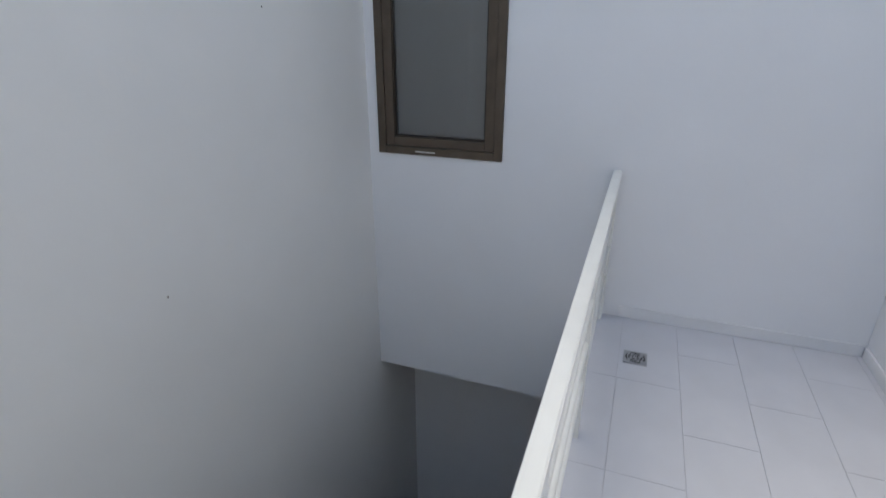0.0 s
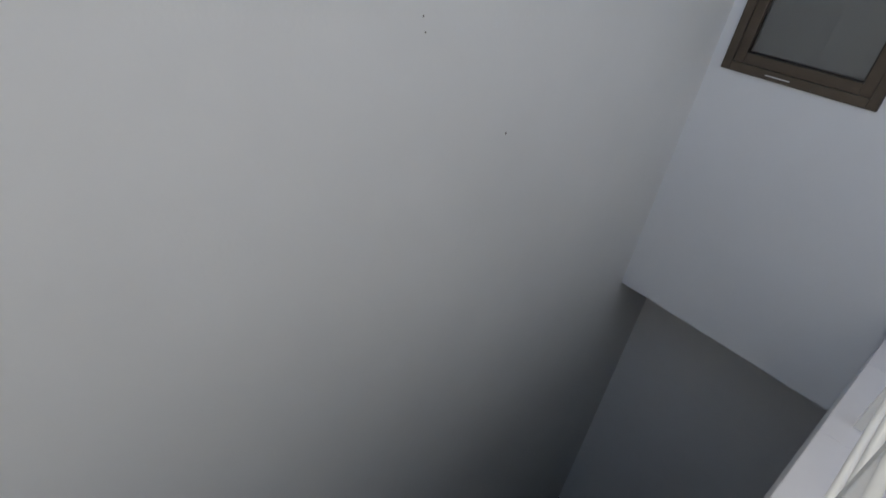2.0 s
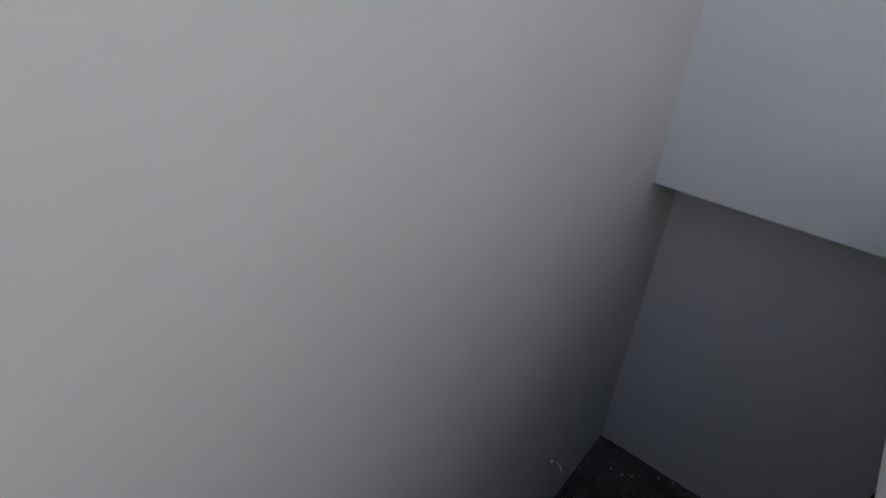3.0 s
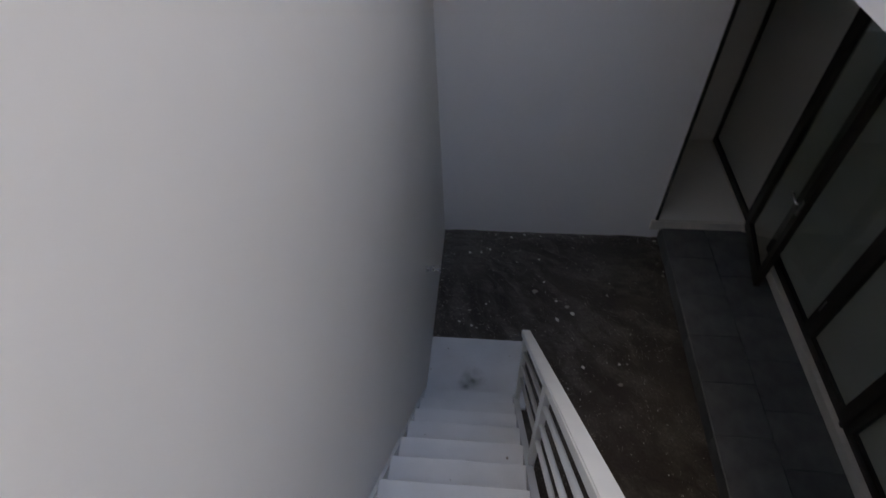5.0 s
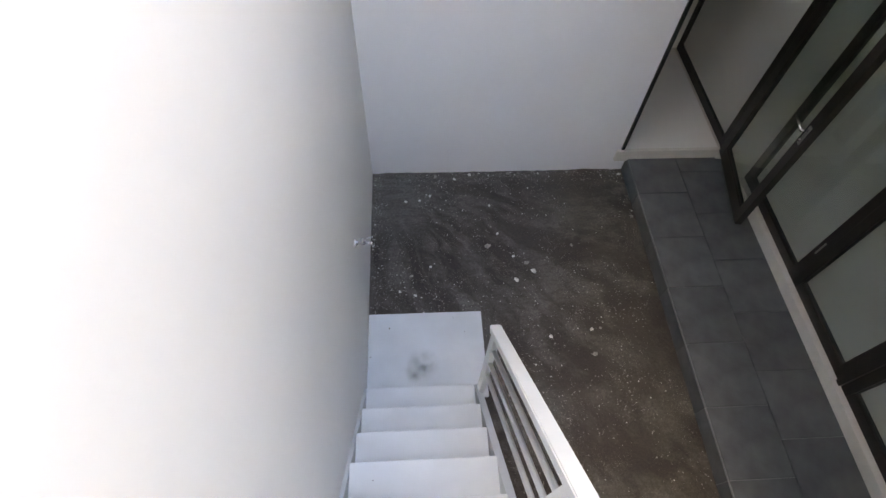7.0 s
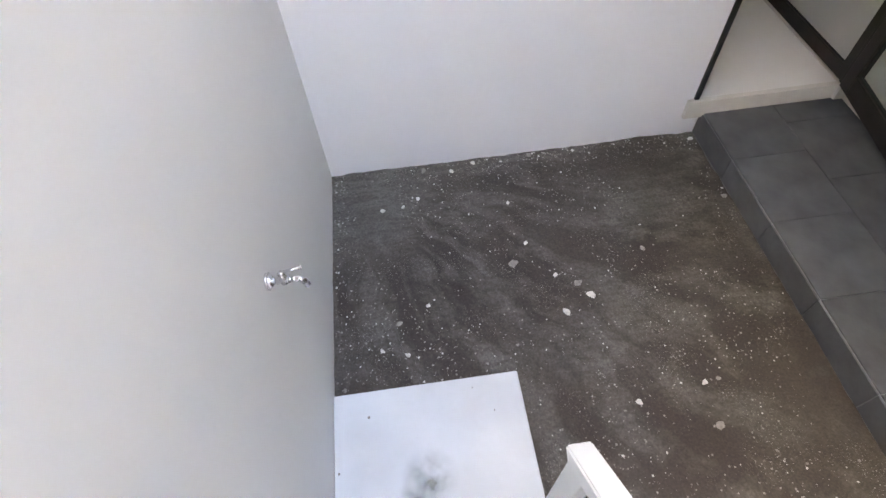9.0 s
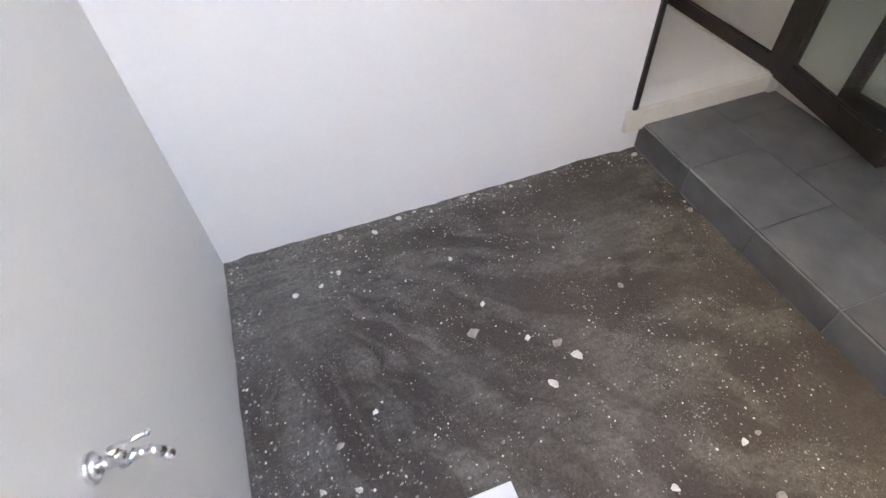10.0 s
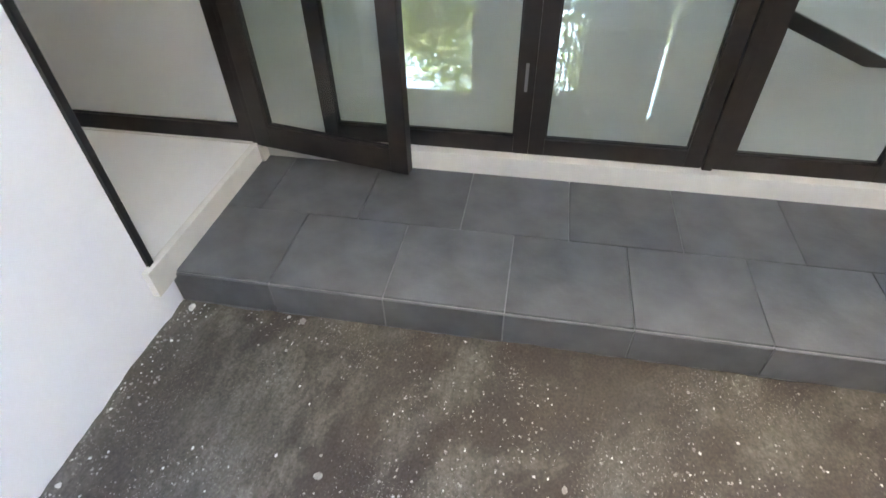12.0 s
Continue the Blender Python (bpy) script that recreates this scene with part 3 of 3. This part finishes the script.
def shrub(name, base, height, spread, seed):
    rnd = random.Random(seed)
    s = thing(name, base, "leafy green garden shrub seen through the house", "shrub", "garden shrubs")
    b = bmesh.new()
    tips = []
    for i in range(7):
        a = rnd.uniform(0, math.tau)
        tip = Vector((math.cos(a) * spread * 0.6 * rnd.random(), math.sin(a) * spread * 0.7 * rnd.random(), height * rnd.uniform(0.5, 0.95)))
        rod(b, (rnd.uniform(-0.05, 0.05), rnd.uniform(-0.05, 0.05), 0), tip, 0.02, 6, 0.006)
        tips.append(tip)
    part("stem", b, M_TRUNK, s)
    vs, fs = [], []
    for i in range(6000):
        c = rnd.choice(tips) * rnd.uniform(0.45, 1.1) + Vector((rnd.gauss(0, spread * 0.28), rnd.gauss(0, spread * 0.3), rnd.gauss(0, 0.16)))
        if c.z < 0.03:
            continue
        d = Vector((rnd.gauss(0, 1), rnd.gauss(0, 1), rnd.gauss(0, 0.6))).normalized() * rnd.uniform(0.05, 0.10)
        side = d.cross(Vector((rnd.gauss(0, 1), rnd.gauss(0, 1), rnd.gauss(0, 1)))).normalized() * d.length * 0.38
        k = len(vs)
        vs += [c - d, c + side, c + d, c - side]
        fs.append((k, k + 1, k + 2, k + 3))
    me = bpy.data.meshes.new("foliage")
    me.from_pydata(vs, [], fs)
    me.materials.append(M_LEAF)
    f = new("foliage", me)
    f.parent = s
    tagged(f, kind="stuff")
    return s


for i, (x, y, h, sp) in enumerate(((8.6, 0.35, 3.4, 0.8), (9.4, 1.5, 3.6, 1.0), (9.8, -2.0, 3.4, 0.8), (9.8, -3.0, 3.2, 1.0), (9.6, -0.4, 3.8, 1.1), (8.9, 1.0, 2.9, 0.8))):
    shrub("shrub", (x, y, -0.21), h, sp, 20 + i)

# ---- drain on the landing ----
def drain():
    d = thing("floor_drain", (1.632, -0.985, ZU), "square steel floor drain with ringed slots", "drain")
    part("plate", one_box((-0.055, -0.055, 0.0005), (0.055, 0.055, 0.004), 0.001), M_STEEL, d)
    # slots aren't cut: flat dark faces on the plate paint their shade
    for r0, r1 in ((0.012, 0.018), (0.026, 0.033), (0.040, 0.046)):
        for s in range(4):
            b = bmesh.new()
            a0, a1 = s * math.pi / 2 + 0.2 + r0 * 20, s * math.pi / 2 + 1.4 + r0 * 20
            pts = []
            for k in range(9):
                a = a0 + (a1 - a0) * k / 8
                pts.append((b.verts.new((r0 * math.cos(a), r0 * math.sin(a), 0.0046)), b.verts.new((r1 * math.cos(a), r1 * math.sin(a), 0.0046))))
            for k in range(8):
                b.faces.new((pts[k][0], pts[k][1], pts[k + 1][1], pts[k + 1][0]))
            part("slot_shade", b, M_HOLE_SHADE, d)


drain()

# ---- marks on the stair wall ----
def mark(y, z, size, seed, label="small dark chip in the wall paint"):
    rnd = random.Random(seed)
    b = bmesh.new()
    bmesh.ops.create_icosphere(b, subdivisions=1, radius=1)
    for v in b.verts:
        v.co = Vector((v.co.x * 0.004, v.co.y * size * rnd.uniform(0.5, 1.1), v.co.z * size * 1.5 * rnd.uniform(0.6, 1.2)))
    m = tagged(new("wall_mark", mesh("wall_mark", b, M_SPOT)), label, "mark", "marks on the wall")
    m.location = (0.002, y, z)


for i, (y, z, s) in enumerate(((-2.144, 4.325, 0.0038), (-2.625, 4.745, 0.0024), (-2.61, 4.70, 0.0024), (-1.43, 5.30, 0.003))):
    mark(y, z, s, i)

# ---- stones on the soil ----
def pebble(name, x, y, size, seed, mat, label):
    rnd = random.Random(seed)
    b = bmesh.new()
    bmesh.ops.create_icosphere(b, subdivisions=2, radius=size * 0.9)
    for v in b.verts:
        k = 1 + 0.75 * noise.noise(v.co * (1.3 / size) + Vector((seed * 3.1, 0, 0)))
        v.co = Vector((v.co.x * k * rnd.uniform(0.95, 1.05), v.co.y * k * 0.8, v.co.z * k * 0.5))
    ob = tagged(new(name, mesh(name, b, mat)), label, "stone", "stones on the soil")
    ob.location = (x, y, soil_height(x, y) + size * 0.28)
    ob.rotation_euler = (0, 0, rnd.uniform(0, 6))
    return ob


STONES = ((0.838, -0.695, 0.024), (1.140, -0.918, 0.020), (1.015, -0.785, 0.013), (1.098, -0.848, 0.020), (1.01, -0.985, 0.018), (0.255, -0.29, 0.015),
          (0.49, -0.045, 0.017), (0.635, -0.075, 0.014), (0.758, -0.035, 0.015), (1.06, -0.03, 0.015), (1.30, -0.03, 0.010), (1.95, -0.05, 0.016), (1.95, -0.47, 0.013),
          (0.36, -0.28, 0.011), (0.44, -0.235, 0.012), (0.285, -0.93, 0.014), (0.31, -1.08, 0.013), (0.42, -0.865, 0.011), (1.45, -1.54, 0.017), (1.46, -1.375, 0.013),
          (1.185, -1.41, 0.014), (1.52, -1.365, 0.011), (0.92, -0.59, 0.012), (0.885, -0.34, 0.010), (1.445, -0.715, 0.013), (0.205, -1.05, 0.011))
for i, (x, y, s) in enumerate(STONES):
    pebble("stone", x, y, s, i + 1, M_FLECK if i % 3 else M_PEBBLE, "pale broken mortar lump on the soil")


def grit(name, count, lo, hi, seed, mat, label, cluster):
    rnd = random.Random(seed)
    vs, fs = [], []
    while count:
        x, y = rnd.uniform(0.01, XS - 0.01), -rnd.random() ** 1.25 * 4.6 - 0.01
        if x < 0.76 and -3.9 < y < -1.21:
            continue
        dens = 0.35 + 0.9 * noise.noise((x * 2.2, y * 2.2, 7)) + 0.8 * noise.noise((x * 6, y * 6, 2)) + (2.4 if x < 0.07 else 0.7 if min(x, -y) < 0.12 else 0)
        dens += 1.3 * math.exp(-((x - 0.35) / 0.3) ** 2 - ((y + 1.1) / 0.16) ** 2) + 1.6 * math.exp(-((x - 1.12) / 0.13) ** 2 - ((y + 1.6) / 0.4) ** 2)
        if rnd.random() > dens * cluster:
            continue
        count -= 1
        s = lo + (hi - lo) * rnd.random() ** 3
        z = soil_height(x, y)
        k = len(vs)
        a = rnd.uniform(0, 6.28)
        n = 5
        for i in range(n):
            q = a + i * 6.283 / n
            rr = s * rnd.uniform(0.6, 1.2)
            vs.append((x + rr * math.cos(q), y + rr * math.sin(q), z - s * 0.3))
        vs.append((x + s * rnd.uniform(-0.3, 0.3), y + s * rnd.uniform(-0.3, 0.3), z + s * rnd.uniform(0.35, 0.7)))
        for i in range(n):
            fs.append((k + i, k + (i + 1) % n, k + n))
    me = bpy.data.meshes.new(name)
    me.from_pydata(vs, [], fs)
    me.materials.append(mat)
    return tagged(new(name, me), label, "gravel", kind="stuff")


grit("gravel", 6500, 0.0018, 0.008, 11, M_PEBBLE, "fine grey grit scattered over the soil", 0.9)
grit("paint_flakes", 1100, 0.002, 0.009, 12, M_FLECK, "pale mortar crumbs scattered over the soil", 0.8)

# ---- tiles ----
def slab_mesh(name, w, d, h, mat, bevel=0.002):
    b = one_box((-w / 2, -d / 2, 0), (w / 2, d / 2, h), bevel)
    return mesh(name, b, mat)


pav = bpy.data.objects["pavement"]
TILE = 0.395
wrow = (XF - 0.057 - XS) / 2
full = slab_mesh("tile", wrow - 0.003, TILE - 0.003, 0.0085, M_SLATE)
face = mesh("tile", one_box((-0.004, -TILE / 2 + 0.0025, 0), (0.004, TILE / 2 - 0.0025, ZS - 0.006), 0.001), M_SLATE)
rnd = random.Random(8)
for row, off in ((0, 0.365), (1, 0.165)):
    y = -off
    first = slab_mesh("tile", wrow - 0.003, off - 0.004, 0.0085, M_SLATE)
    x = XS + 0.004 + wrow * (row + 0.5)
    t = new("tile", first)
    t.parent, t.location = pav, (x, -off / 2, ZS - 0.0065)
    while y - TILE > YB:
        t = new("tile", full)
        t.parent, t.location = pav, (x, y - TILE / 2, ZS - 0.0065 + rnd.uniform(-0.0008, 0.0008))
        if row == 0:
            t = new("tile", face)
            t.parent, t.location = pav, (XS, y - TILE / 2, 0.0)
        y -= TILE
ff = mesh("tile", one_box((-0.004, -0.365 + 0.0025, 0), (0.004, -0.004, ZS - 0.006), 0.001), M_SLATE)
t = new("tile", ff)
t.parent, t.location = pav, (XS, 0, 0)

up = structure("floor_landing", one_box((XV + 0.001, YB, ZU - 0.0115), (XR - 0.001, YU - 0.003, ZU - 0.004)), M_GROUT_W, "white tiled floor of the upper landing", "floor")
wtile = slab_mesh("tile", 0.2735, 0.5985, 0.0055, M_TILE, 0.0005)
for c in range(4):
    x0 = 1.555 + 0.275 * c
    for r in range(11):
        y = YU - 0.004 - 0.3 - 0.6 * r - (0.3 if c % 2 else 0) + 0.0
        if y - 0.3 < YB:
            continue
        if x0 + 0.275 <= XR + 0.001:
            t = new("tile", wtile)
            t.parent, t.location = up, (x0 + 0.1375, y, ZU - 0.0055)
edge_w = 1.555 - XV - 0.003
etile = slab_mesh("tile", edge_w - 0.0015, 0.5985, 0.0055, M_TILE, 0.0005)
rtile = slab_mesh("tile", XR - 0.002 - 2.655 - 0.0015, 0.5985, 0.0055, M_TILE, 0.0005)
half = slab_mesh("tile", 0.2735, 0.2985, 0.0055, M_TILE, 0.0005)
for r in range(10):
    y = YU - 0.304 - 0.6 * r
    for data, x in ((etile, XV + 0.002 + edge_w / 2), (rtile, 2.655 + (XR - 0.002 - 2.655) / 2)):
        t = new("tile", data)
        t.parent, t.location = up, (x, y, ZU - 0.0055)
for c in (1, 3):
    if 1.555 + 0.275 * c + 0.275 <= XR:
        t = new("tile", half)
        t.parent, t.location = up, (1.555 + 0.275 * c + 0.1375, YU - 0.154, ZU - 0.0055)
structure("baseboard", one_box((XV + 0.18, YU - 0.012, ZU + 0.001), (XR - 0.013, YU - 0.001, ZU + 0.065), 0.002), M_SKIRT, "white tile skirting along the upper wall", "skirting")
structure("baseboard_side", one_box((XR - 0.012, YB, ZU + 0.001), (XR - 0.001, YU - 0.013, ZU + 0.065), 0.002), M_SKIRT, "white tile skirting along the side wall", "skirting")
